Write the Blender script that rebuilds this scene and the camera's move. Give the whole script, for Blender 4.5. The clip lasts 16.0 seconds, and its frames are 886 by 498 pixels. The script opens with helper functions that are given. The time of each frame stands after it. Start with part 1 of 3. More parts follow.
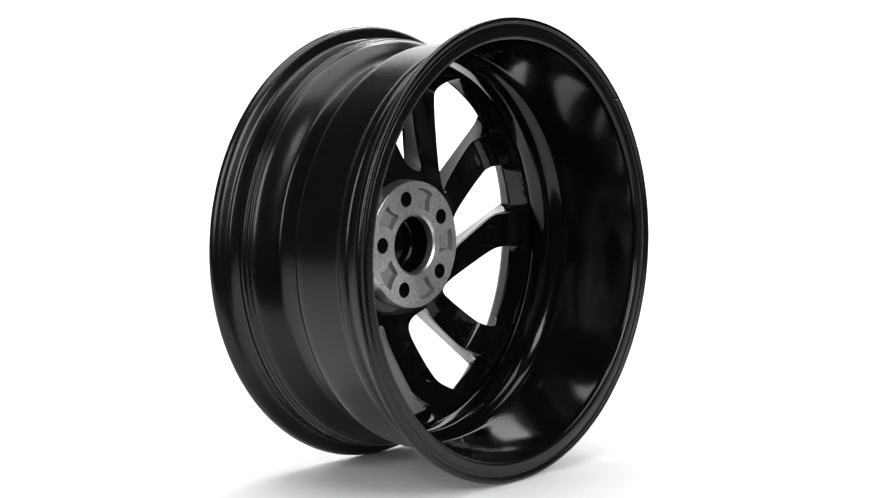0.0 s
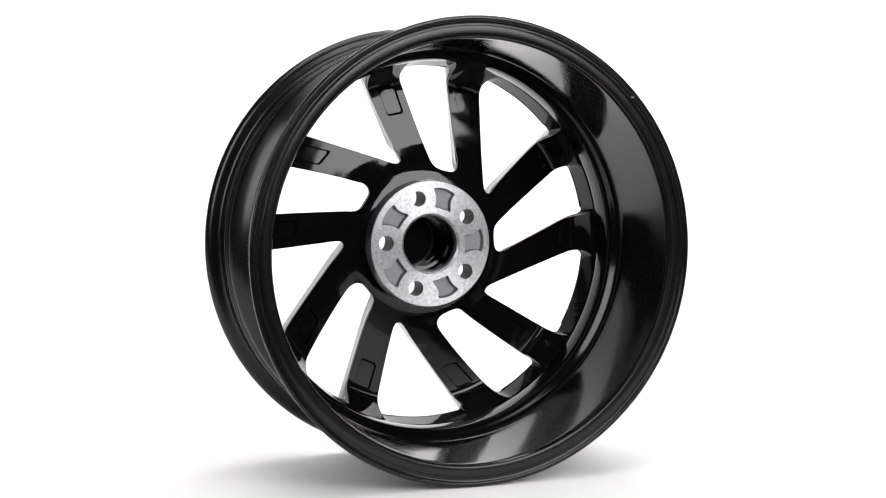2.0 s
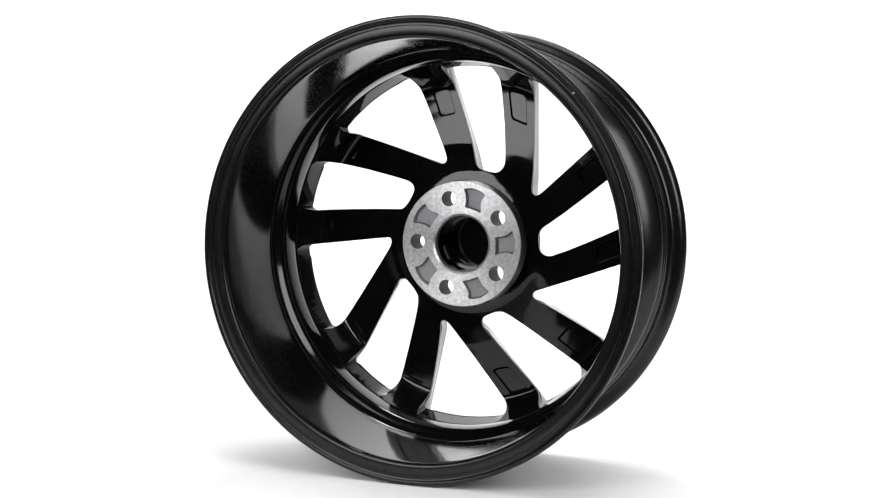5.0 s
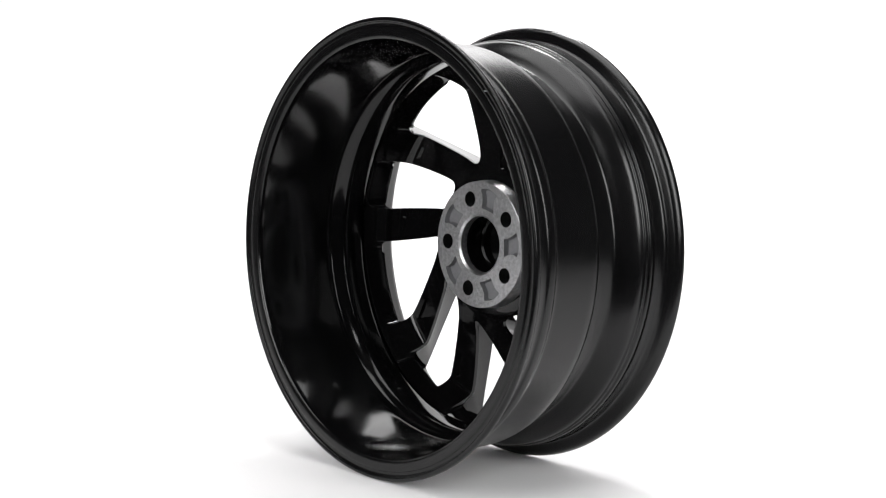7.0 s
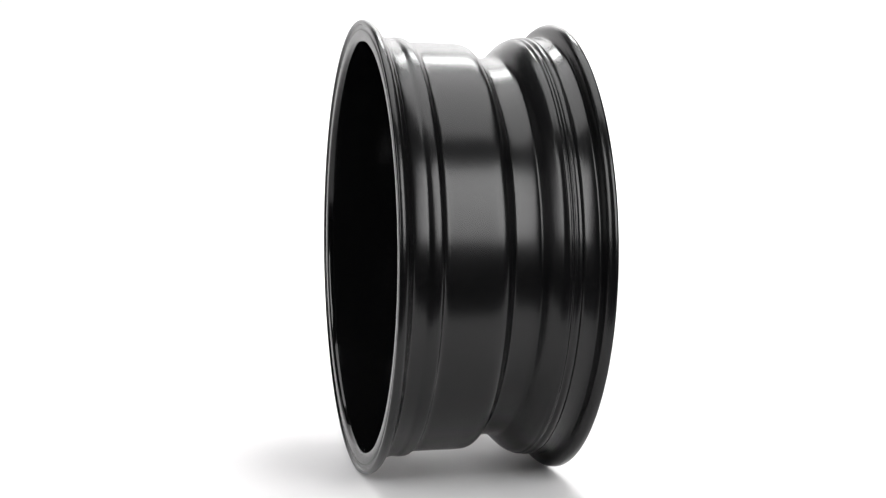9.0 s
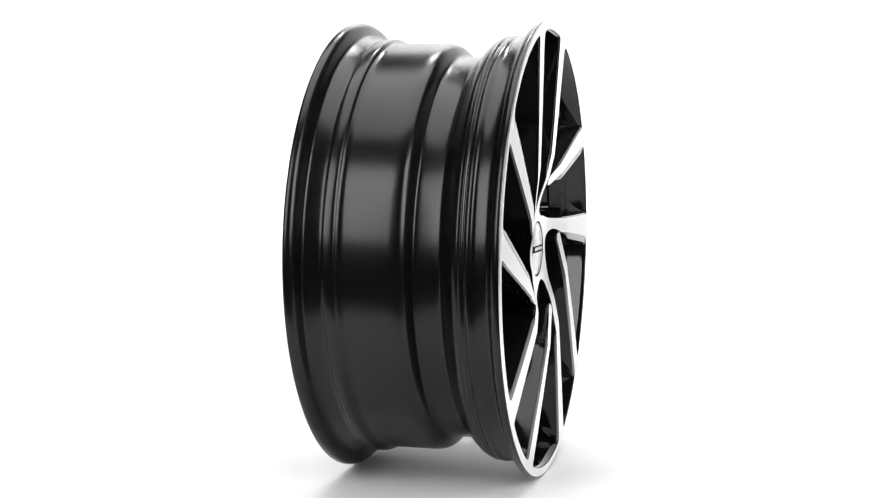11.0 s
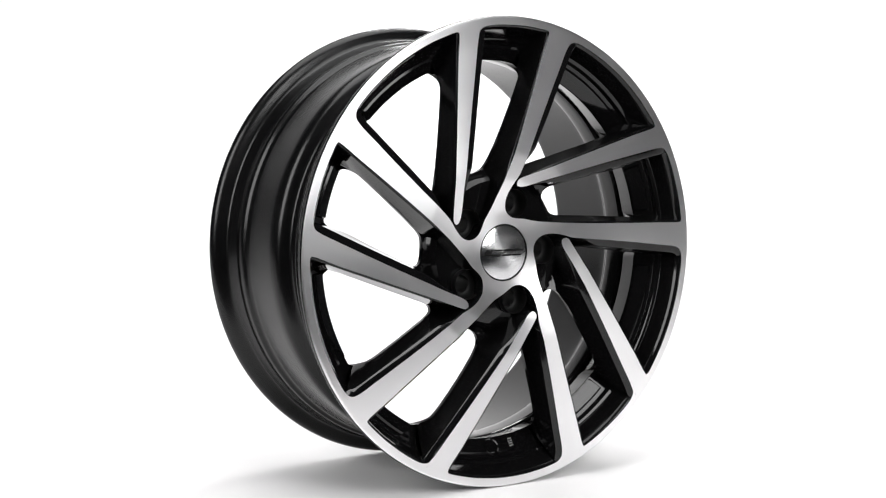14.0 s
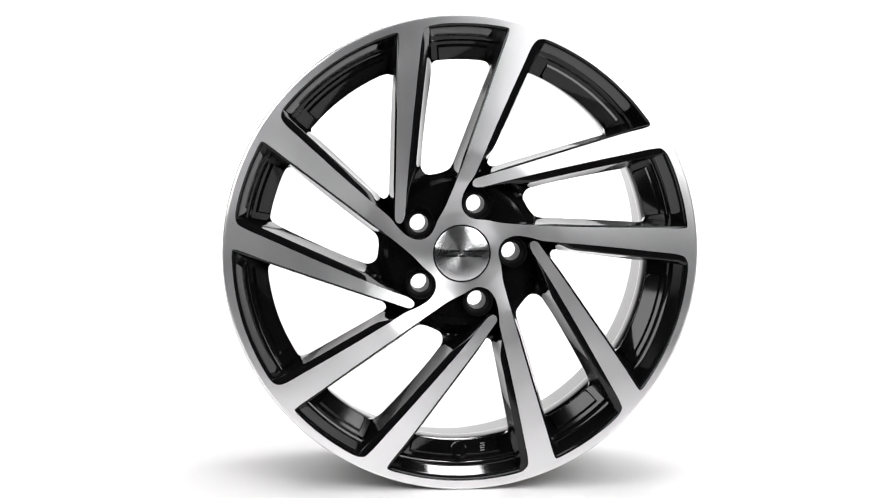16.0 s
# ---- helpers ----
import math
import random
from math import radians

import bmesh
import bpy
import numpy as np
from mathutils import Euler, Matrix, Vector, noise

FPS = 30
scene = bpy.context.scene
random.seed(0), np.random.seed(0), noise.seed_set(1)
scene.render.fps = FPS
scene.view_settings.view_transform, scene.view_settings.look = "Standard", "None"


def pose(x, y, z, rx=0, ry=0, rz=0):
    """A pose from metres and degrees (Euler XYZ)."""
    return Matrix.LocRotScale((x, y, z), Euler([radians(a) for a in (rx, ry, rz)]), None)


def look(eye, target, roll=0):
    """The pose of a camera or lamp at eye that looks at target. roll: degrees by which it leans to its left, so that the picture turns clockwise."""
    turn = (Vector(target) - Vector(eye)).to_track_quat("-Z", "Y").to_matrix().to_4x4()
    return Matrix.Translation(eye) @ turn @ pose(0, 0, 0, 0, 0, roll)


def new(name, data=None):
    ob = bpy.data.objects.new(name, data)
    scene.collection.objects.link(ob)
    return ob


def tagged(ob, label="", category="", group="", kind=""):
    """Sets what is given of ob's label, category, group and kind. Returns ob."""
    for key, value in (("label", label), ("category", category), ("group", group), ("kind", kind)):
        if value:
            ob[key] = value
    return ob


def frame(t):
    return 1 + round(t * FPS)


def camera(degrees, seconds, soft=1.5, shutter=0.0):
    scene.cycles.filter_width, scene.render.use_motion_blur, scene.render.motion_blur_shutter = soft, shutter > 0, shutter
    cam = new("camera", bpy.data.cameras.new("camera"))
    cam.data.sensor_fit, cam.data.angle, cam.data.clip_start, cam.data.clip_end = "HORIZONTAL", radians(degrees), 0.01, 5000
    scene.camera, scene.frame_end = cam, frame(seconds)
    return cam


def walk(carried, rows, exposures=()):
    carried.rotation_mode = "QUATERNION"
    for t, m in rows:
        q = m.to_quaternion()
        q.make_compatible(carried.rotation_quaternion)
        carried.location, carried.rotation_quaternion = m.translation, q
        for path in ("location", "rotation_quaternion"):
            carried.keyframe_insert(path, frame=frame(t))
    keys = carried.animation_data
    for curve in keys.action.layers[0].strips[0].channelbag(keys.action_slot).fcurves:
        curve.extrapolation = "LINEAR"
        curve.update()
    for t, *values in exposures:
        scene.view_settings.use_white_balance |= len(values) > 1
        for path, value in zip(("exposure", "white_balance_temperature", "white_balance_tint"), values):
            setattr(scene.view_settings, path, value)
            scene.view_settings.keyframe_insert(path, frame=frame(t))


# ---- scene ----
# An alloy wheel stands on a slowly turning white photo table in a small studio.
from mathutils.geometry import delaunay_2d_cdt

# ---- camera ----
cam = camera(33.65, 16.0, soft=1.15)
EYE = Vector((-0.0076, -1.6975, 0.3807))
TILT = -4.21
AIM = EYE + Vector((0, math.cos(radians(TILT)), math.sin(radians(TILT))))
walk(cam, [(0.0, look(EYE, AIM, 0.45)), (16.0, look(EYE, AIM, 0.45))])

R_RIM = 0.2585          # outer radius of the wheel
WIDTH = 1.016           # stretch of the drawn sections along the axle
SPIN, FACING = 14.01, 3.50   # degrees per second; when the back faces the camera


# ---- light ----
world = bpy.data.worlds.new("studio")
world.use_nodes = True
world.node_tree.nodes["Background"].inputs[0].default_value = (1, 1, 1, 1)
world.node_tree.nodes["Background"].inputs[1].default_value = 0.02
scene.world = world
scene.view_settings.exposure = 0.0


def softbox(name, eye, target, w, h, radiance, color=(1, 1, 1)):
    lamp = bpy.data.lights.new(name, "AREA")
    lamp.shape, lamp.size, lamp.size_y = "RECTANGLE", w, h
    lamp.energy, lamp.color = radiance * math.pi * w * h, color
    ob = new(name, lamp)
    ob.matrix_world = look(eye, target)
    return ob


softbox("softbox_top", (0.0, 0.0, 2.0), (0, 0.001, 0), 1.75, 1.6, 3.4)
softbox("softbox_back", (0.16, 0.90, 1.6), (0.05, 1.32, 0.75), 0.40, 0.40, 26.0)
softbox("softbox_right", (1.25, -1.70, 1.25), (0, 0, 0.26), 1.15, 1.55, 7.4)
softbox("softbox_left", (-1.35, -1.60, 1.20), (0, 0, 0.26), 1.0, 1.5, 6.0)


# ---- materials ----
def material(name):
    m = bpy.data.materials.new(name)
    m.use_nodes = True
    return m, m.node_tree.nodes, m.node_tree.links, m.node_tree.nodes["Principled BSDF"]


def paint(name, base, rough, spread, scale, gloss=0.5, bump=0.0):
    """Sprayed lacquer: slight roughness clouds and orange peel."""
    m, n, l, p = material(name)
    tex = n.new("ShaderNodeTexCoord")
    a = n.new("ShaderNodeTexNoise")
    a.inputs["Scale"].default_value, a.inputs["Detail"].default_value = scale, 5
    l.new(tex.outputs["Object"], a.inputs["Vector"])
    ramp = n.new("ShaderNodeMapRange")
    ramp.inputs["From Min"].default_value, ramp.inputs["From Max"].default_value = 0.3, 0.7
    ramp.inputs["To Min"].default_value, ramp.inputs["To Max"].default_value = rough - spread, rough + spread
    l.new(a.outputs["Fac"], ramp.inputs["Value"])
    l.new(ramp.outputs["Result"], p.inputs["Roughness"])
    p.inputs["Base Color"].default_value = (*base, 1)
    p.inputs["Specular IOR Level"].default_value = gloss
    if bump:
        b = n.new("ShaderNodeTexNoise")
        b.inputs["Scale"].default_value, b.inputs["Detail"].default_value = 900, 2
        l.new(tex.outputs["Object"], b.inputs["Vector"])
        k = n.new("ShaderNodeBump")
        k.inputs["Strength"].default_value, k.inputs["Distance"].default_value = bump, 0.0003
        l.new(b.outputs["Fac"], k.inputs["Height"])
        l.new(k.outputs["Normal"], p.inputs["Normal"])
    return m


def turned(name, base, rough, aniso, grooves=0.012, mottle=0.0):
    """Lathe-turned aluminium under clear lacquer: fine rings about the axle (local Z)."""
    m, n, l, p = material(name)
    tex = n.new("ShaderNodeTexCoord")
    flat = n.new("ShaderNodeVectorMath")
    flat.operation = "MULTIPLY"
    flat.inputs[1].default_value = (1, 1, 0)
    l.new(tex.outputs["Object"], flat.inputs[0])
    unit = n.new("ShaderNodeVectorMath")
    unit.operation = "NORMALIZE"
    l.new(flat.outputs[0], unit.inputs[0])
    turn = n.new("ShaderNodeVectorTransform")
    turn.vector_type, turn.convert_from, turn.convert_to = "VECTOR", "OBJECT", "WORLD"
    l.new(unit.outputs[0], turn.inputs[0])
    l.new(turn.outputs[0], p.inputs["Tangent"])
    ring = n.new("ShaderNodeVectorMath")
    ring.operation = "LENGTH"
    l.new(flat.outputs[0], ring.inputs[0])
    grain = n.new("ShaderNodeTexNoise")
    grain.noise_dimensions = "1D"
    grain.inputs["Scale"].default_value, grain.inputs["Detail"].default_value = 4000, 3
    l.new(ring.outputs["Value"], grain.inputs["W"])
    cloud = n.new("ShaderNodeTexNoise")
    cloud.inputs["Scale"].default_value, cloud.inputs["Detail"].default_value = 25, 4
    l.new(tex.outputs["Object"], cloud.inputs["Vector"])
    add = n.new("ShaderNodeMath")
    add.operation = "ADD"
    l.new(grain.outputs["Fac"], add.inputs[0])
    l.new(cloud.outputs["Fac"], add.inputs[1])
    rr = n.new("ShaderNodeMapRange")
    rr.inputs["From Min"].default_value, rr.inputs["From Max"].default_value = 0.6, 1.4
    rr.inputs["To Min"].default_value, rr.inputs["To Max"].default_value = rough - 0.05, rough + 0.05
    l.new(add.outputs[0], rr.inputs["Value"])
    l.new(rr.outputs["Result"], p.inputs["Roughness"])
    k = n.new("ShaderNodeBump")
    k.inputs["Strength"].default_value, k.inputs["Distance"].default_value = grooves, 0.0002
    l.new(grain.outputs["Fac"], k.inputs["Height"])
    l.new(k.outputs["Normal"], p.inputs["Normal"])
    p.inputs["Base Color"].default_value = (*base, 1)
    if mottle:
        blot = n.new("ShaderNodeTexNoise")
        blot.inputs["Scale"].default_value, blot.inputs["Detail"].default_value = 240, 6
        l.new(tex.outputs["Object"], blot.inputs["Vector"])
        both = n.new("ShaderNodeMath")
        both.operation = "MULTIPLY"
        l.new(blot.outputs["Fac"], both.inputs[0])
        l.new(grain.outputs["Fac"], both.inputs[1])
        tone = n.new("ShaderNodeMapRange")
        tone.inputs["From Min"].default_value, tone.inputs["From Max"].default_value = 0.12, 0.38
        tone.inputs["To Min"].default_value, tone.inputs["To Max"].default_value = 1 - mottle, 1 + mottle
        l.new(both.outputs[0], tone.inputs["Value"])
        shade = n.new("ShaderNodeVectorMath")
        shade.operation = "SCALE"
        shade.inputs[0].default_value = base
        l.new(tone.outputs["Result"], shade.inputs["Scale"])
        l.new(shade.outputs[0], p.inputs["Base Color"])
    p.inputs["Metallic"].default_value = 1.0
    p.inputs["Anisotropic"].default_value = aniso
    return m


GLOSS = paint("gloss_black_lacquer", (0.0037, 0.0036, 0.0038), 0.075, 0.02, 30, 0.36)
LINING = paint("lining_black_lacquer", (0.0028, 0.0028, 0.0030), 0.11, 0.025, 22, 0.36)
SATIN = paint("satin_black_lacquer", (0.0030, 0.0030, 0.0032), 0.235, 0.03, 18, 0.36)
MACHINED = turned("turned_aluminium", (0.90, 0.893, 0.90), 0.36, 0.70, 0.02)
BARE = turned("milled_aluminium", (0.60, 0.60, 0.61), 0.40, 0.5, 0.15, 0.30)
CAST = paint("raw_cast_aluminium", (0.30, 0.30, 0.31), 0.6, 0.1, 200, bump=0.3)
CAST.node_tree.nodes["Principled BSDF"].inputs["Metallic"].default_value = 0.8
INK = paint("black_print", (0.006, 0.006, 0.006), 0.6, 0.03, 60, 0.1)
# black with reflections dulled, imitating the shade deep in the bolt seats
SEAT_SHADE = paint("seat_shade_black", (0.006, 0.006, 0.006), 0.5, 0.05, 60, 0.15)
# grey painted for the light that shows through the valve hole
HOLE_GREY = paint("grey_hole_light", (0.06, 0.06, 0.06), 0.3, 0.05, 80)
MARK = paint("worn_lacquer_mark", (0.22, 0.22, 0.22), 0.35, 0.05, 200)
PAPER = paint("white_paper", (0.87, 0.86, 0.862), 0.55, 0.05, 6, bump=0.05)
DARK = paint("dark_grey_wall_paint", (0.06, 0.06, 0.062), 0.8, 0.05, 3)


# ---- mesh helpers ----
def mesh_part(name, verts, faces, mats, parent=None, label="", mat_index=None, normals=None, smooth=35, m=None):
    if parent is not None:
        verts = [(x, y, z * WIDTH) for x, y, z in verts]
    me = bpy.data.meshes.new(name)
    me.from_pydata([tuple(map(float, v)) for v in verts], [], [tuple(map(int, f)) for f in faces])
    for x in mats:
        me.materials.append(x)
    if mat_index is not None:
        me.polygons.foreach_set("material_index", np.asarray(mat_index, dtype=np.int32))
    me.polygons.foreach_set("use_smooth", np.full(len(me.polygons), bool(smooth or normals is not None)))
    if normals is not None:
        me.normals_split_custom_set([tuple(map(float, v)) for v in normals])
    elif smooth:
        me.set_sharp_from_angle(angle=radians(smooth))
    me.update()
    ob = new(name, me)
    if parent is not None:
        ob.parent = parent
    if m is not None:
        ob.matrix_local = m
    if label:
        ob["label"] = label
    return ob


def lathe(profile, steps=240, closed=False):
    """Turns (s, r) pairs about the local Z axis."""
    k = len(profile)
    ang = np.linspace(0, 2 * math.pi, steps, endpoint=False)
    v = [(r * math.cos(a), r * math.sin(a), s) for a in ang for s, r in profile]
    f = []
    for i in range(steps):
        j = (i + 1) % steps
        for q in range(k if closed else k - 1):
            w = (q + 1) % k
            f.append((i * k + q, i * k + w, j * k + w, j * k + q))
    return v, f


def round_profile(pts):
    """Cuts the corners of a profile twice, so that its edges are rounded."""
    p = [Vector(x) for x in pts]
    for _ in range(2):
        out = [p[0]]
        for a, b in zip(p[:-1], p[1:]):
            out += [a.lerp(b, 0.25), a.lerp(b, 0.75)]
        out.append(p[-1])
        p = out
    return [tuple(x) for x in p]


def polar(r, deg):
    return np.array((r * math.cos(radians(deg)), r * math.sin(radians(deg))))


def spline(points, per=0.003):
    """A closed smooth loop through polar points (radius, degrees), resampled evenly."""
    p = np.array([polar(r, d) for r, d in points])
    n, out = len(p), []
    for i in range(n):
        p0, p1, p2, p3 = p[i - 1], p[i], p[(i + 1) % n], p[(i + 2) % n]
        d0, d1, d2 = (max(np.linalg.norm(b - a), 1e-6) ** 0.5 for a, b in ((p0, p1), (p1, p2), (p2, p3)))
        m1 = (p2 - p1) + d1 * ((p1 - p0) / d0 - (p2 - p0) / (d0 + d1))
        m2 = (p2 - p1) + d1 * ((p3 - p2) / d2 - (p3 - p1) / (d1 + d2))
        k = max(1, round(np.linalg.norm(p2 - p1) / per))
        for j in range(k):
            t = j / k
            out.append((2 * t**3 - 3 * t**2 + 1) * p1 + (t**3 - 2 * t**2 + t) * m1 + (3 * t**2 - 2 * t**3) * p2 + (t**3 - t**2) * m2)
    return np.array(out)


def inside(points, loop):
    x, y = points[:, :1], points[:, 1:2]
    a, b = loop, np.roll(loop, -1, 0)
    cond = (a[:, 1] > y) != (b[:, 1] > y)
    dy = np.where(np.abs(b[:, 1] - a[:, 1]) < 1e-12, 1e-12, b[:, 1] - a[:, 1])
    cross = x < (b[:, 0] - a[:, 0]) * (y - a[:, 1]) / dy + a[:, 0]
    return (cond & cross).sum(1) % 2 == 1


def distance(points, loop):
    """Distance of each point to a closed loop, and the nearest segment."""
    a, b = loop, np.roll(loop, -1, 0)
    d = b - a
    t = np.clip(((points[:, None] - a) * d).sum(2) / np.maximum((d * d).sum(1), 1e-14), 0, 1)
    g = np.linalg.norm(points[:, None] - (a + t[..., None] * d), axis=2)
    return g.min(1), g.argmin(1)


def fill(loops, extra=()):
    """Triangulates closed loops and loose points; returns points and triangles."""
    pts, edges = [], []
    for loop in loops:
        k = len(pts)
        pts += [Vector(p) for p in loop]
        edges += [(k + i, k + (i + 1) % len(loop)) for i in range(len(loop))]
    pts += [Vector(p) for p in extra]
    v, _, f, *_ = delaunay_2d_cdt(pts, edges, [], 0, 1e-7)
    return np.array([tuple(p) for p in v]), np.array([tuple(t) for t in f if len(t) == 3])


def grid(step, radius):
    k = int(radius / step) + 2
    out = [((i + 0.5 * (j % 2)) * step, j * step * 0.866) for i in range(-k, k) for j in range(-k, k)]
    out = np.array(out)
    return out[np.linalg.norm(out, axis=1) < radius]


def spin2(p, deg):
    c, s = math.cos(radians(deg)), math.sin(radians(deg))
    return p @ np.array(((c, s), (-s, c)))


def curve(x, xs, ys):
    return np.interp(x, xs, ys)


# ---- studio ----
def sweep(width=5.0, front=-0.50, bend=0.42, radius=0.90, top=1.6):
    prof = [(front, 0.0)]
    prof += [(front + (bend - front) * i / 12, 0.0) for i in range(1, 13)]
    prof += [(bend + radius * math.sin(a), radius - radius * math.cos(a)) for a in np.linspace(0, math.pi / 2, 25)[1:]]
    prof += [(bend + radius, top)]
    xs = np.linspace(-width / 2, width / 2, 31)
    v = [(x, y, z) for x in xs for y, z in prof]
    k = len(prof)
    f = [(i * k + j, (i + 1) * k + j, (i + 1) * k + j + 1, i * k + j + 1) for i in range(len(xs) - 1) for j in range(k - 1)]
    ob = mesh_part("backdrop", v, f, [PAPER])
    return tagged(ob, "seamless white paper sweep under and behind the wheel", "backdrop", kind="structure")


def box(name, x0, x1, y0, y1, z0, z1, mat, label, category):
    v = [(x, y, z) for x in (x0, x1) for y in (y0, y1) for z in (z0, z1)]
    f = [(0, 1, 3, 2), (4, 6, 7, 5), (0, 4, 5, 1), (2, 3, 7, 6), (0, 2, 6, 4), (1, 5, 7, 3)]
    return tagged(mesh_part(name, v, f, [mat]), label, category, kind="structure")


sweep()
box("floor", -3.2, 3.2, -4.2, 2.6, -0.85, -0.75, DARK, "dark grey studio floor below the photo table", "floor")
box("wall_south", -3.2, 3.2, -4.3, -4.2, -0.85, 3.2, DARK, "plain dark grey studio wall", "wall")
box("wall_north", -3.2, 3.2, 2.6, 2.7, -0.85, 3.2, DARK, "plain dark grey studio wall", "wall")
box("wall_west", -3.3, -3.2, -4.3, 2.7, -0.85, 3.2, DARK, "plain dark grey studio wall", "wall")
box("wall_east", 3.2, 3.3, -4.3, 2.7, -0.85, 3.2, DARK, "plain dark grey studio wall", "wall")
box("ceiling", -3.3, 3.3, -4.3, 2.7, 3.2, 3.3, DARK, "plain dark grey studio ceiling", "ceiling")


# ---- the wheel ----
wheel = new("alloy_wheel")
tagged(wheel, "gloss black alloy wheel with machined silver twin-spoke face, standing upright", "wheel")
HUB = Matrix.Translation((0, 0, R_RIM)) @ Matrix(((1, 0, 0, 0), (0, 0, -1, 0), (0, 1, 0, 0), (0, 0, 0, 1)))
# In the parts' own space Z is the axle (front +), Y is up, X is to the right seen from the front.

# Openings of the face, per fifth of a turn: radius, degrees, and to what the edge belongs.
POCKET = (
    [(r, d, "lip") for r, d in ((0.2485, 68.0), (0.2484, 60), (0.2484, 52), (0.2484, 44), (0.2485, 38), (0.2486, 35.9), (0.2482, 35.1))]
    + [(r, d, "second") for r, d in ((0.2470, 34.78), (0.2159, 37.41), (0.1855, 40.92), (0.1560, 45.77), (0.1282, 52.79), (0.1033, 63.43), (0.0850, 78.6), (0.0828, 81.2), (0.0797, 82.6), (0.0768, 82.6), (0.0746, 81.3), (0.0743, 78.6),
        (0.0755, 75.0), (0.0921, 60.1), (0.1174, 48.28), (0.1457, 40.74), (0.1756, 35.63), (0.2064, 31.95), (0.2378, 29.17))]
    + [(r, d, "lip") for r, d in ((0.2450, 28.3), (0.2478, 26.8), (0.2486, 24.8), (0.2486, 20), (0.2486, 14), (0.2486, 9.5), (0.2486, 7.7), (0.2481, 7.0))]
    + [(r, d, "first") for r, d in ((0.2464, 6.82), (0.2151, 7.81), (0.1830, 9.26), (0.1512, 11.4), (0.1197, 14.8), (0.0890, 20.72),)]
    + [(r, d, "hub") for r, d in ((0.0635, 31.2), (0.0525, 40.5), (0.0452, 54.5), (0.0415, 64), (0.0400, 72), (0.0408, 80), (0.0450, 87.5),
        (0.0510, 90.8), (0.0575, 91.2), (0.0640, 90), (0.0690, 88.4))]
    + [(r, d, "next") for r, d in ((0.0737, 86.7), (0.0800, 84.4), (0.0865, 82.1), (0.1105, 78.72), (0.1358, 76.58), (0.1611, 75.04), (0.1865, 73.84), (0.2120, 72.87), (0.2374, 72.05), (0.2440, 71.4), (0.2475, 70.1))]
)
WINDOW_WIDE = ((0.2125, 68.6), (0.2125, 62), (0.2125, 55), (0.2125, 48), (0.2123, 42.4), (0.2108, 40.4), (0.2080, 39.5), (0.1911, 41.69), (0.1714, 44.84), (0.1523, 48.77), (0.1341, 53.76), (0.1172, 60.22), (0.1022, 68.68), (0.1010, 71.6), (0.1030, 73.4),
               (0.1073, 73.7), (0.1244, 72.44), (0.1414, 71.51), (0.1586, 70.81), (0.1757, 70.27), (0.1929, 69.84), (0.2100, 69.51))
WINDOW_SLIM = ((0.2125, 25.6), (0.2125, 21), (0.2125, 16), (0.2124, 12.0), (0.2108, 10.2), (0.2062, 9.56), (0.1880, 10.79), (0.1698, 12.25), (0.1518, 14.03), (0.1339, 16.25), (0.1163, 19.11), (0.0990, 22.8), (0.0930, 25.5), (0.0905, 30), (0.0905, 36), (0.0930, 41.2), (0.0985, 43.2),
               (0.1056, 42.9), (0.1222, 38.84), (0.1392, 35.5), (0.1565, 32.79), (0.1739, 30.55), (0.1916, 28.63), (0.2093, 26.96))
BOLT_R, BOLT_DEG, BOLT_HOLE = 0.056, 73.3, 0.0092
BOLT = polar(BOLT_R, BOLT_DEG)


def z_face(r):
    return curve(r, (0, 0.030, 0.045, 0.060, 0.080, 0.110, 0.150, 0.26), (0.0975, 0.0975, 0.0985, 0.1018, 0.1078, 0.1120, 0.1122, 0.1118))


def smooth_curve(xs, ys, blur=0.004):
    """A rounded curve through a few knots."""
    x = np.linspace(xs[0] - 0.02, xs[-1] + 0.02, 2400)
    k = max(1, int(blur / (x[1] - x[0])))
    y = np.interp(x, xs, ys)
    for _ in range(2):
        y = np.convolve(np.pad(y, k, mode="edge"), np.ones(2 * k + 1) / (2 * k + 1), "valid")
    return lambda r: np.interp(r, x, y)


# Rear skin: flat at the hub, arched forward along the spokes, swept back into the barrel at their ends.
z_back = smooth_curve((0.0765, 0.0860, 0.0950, 0.1050, 0.1200, 0.1400, 0.1650, 0.1850, 0.1960, 0.2010, 0.2060, 0.2115, 0.2167, 0.2200),
                      (0.0622, 0.0635, 0.0680, 0.0725, 0.0775, 0.0805, 0.0830, 0.0840, 0.0835, 0.0790, 0.0700, 0.0560, 0.0433, 0.0390), 0.0022)


def z_sill(r):
    """The throat of the windows, where the flanks of the spokes end."""
    return np.where(np.asarray(r) < 0.193, z_back(r) + 0.0045, curve(r, (0.193, 0.199, 0.205, 0.2125), (0.0882, 0.0865, 0.0790, 0.0680)))


H = spline([(r, d) for r, d, _ in POCKET])
KNOTS = np.array([polar(r, d) for r, d, _ in POCKET])
TAGS = [t for *_, t in POCKET]
WX, WY = spline(WINDOW_WIDE), spline(WINDOW_SLIM)


def flare(loop):
    """The rear edge of a window: wider towards the barrel than its throat."""
    r = np.linalg.norm(loop, axis=1)
    return loop * ((r + np.clip((r - 0.2035) / 0.009, 0, 1) * 0.0042) / r)[:, None]


BX, BY = flare(WX), flare(WY)


def ring(c, r, n=40):
    a = np.linspace(0, 2 * math.pi, n, endpoint=False)
    return np.stack((c[0] + r * np.cos(a), c[1] + r * np.sin(a)), 1)


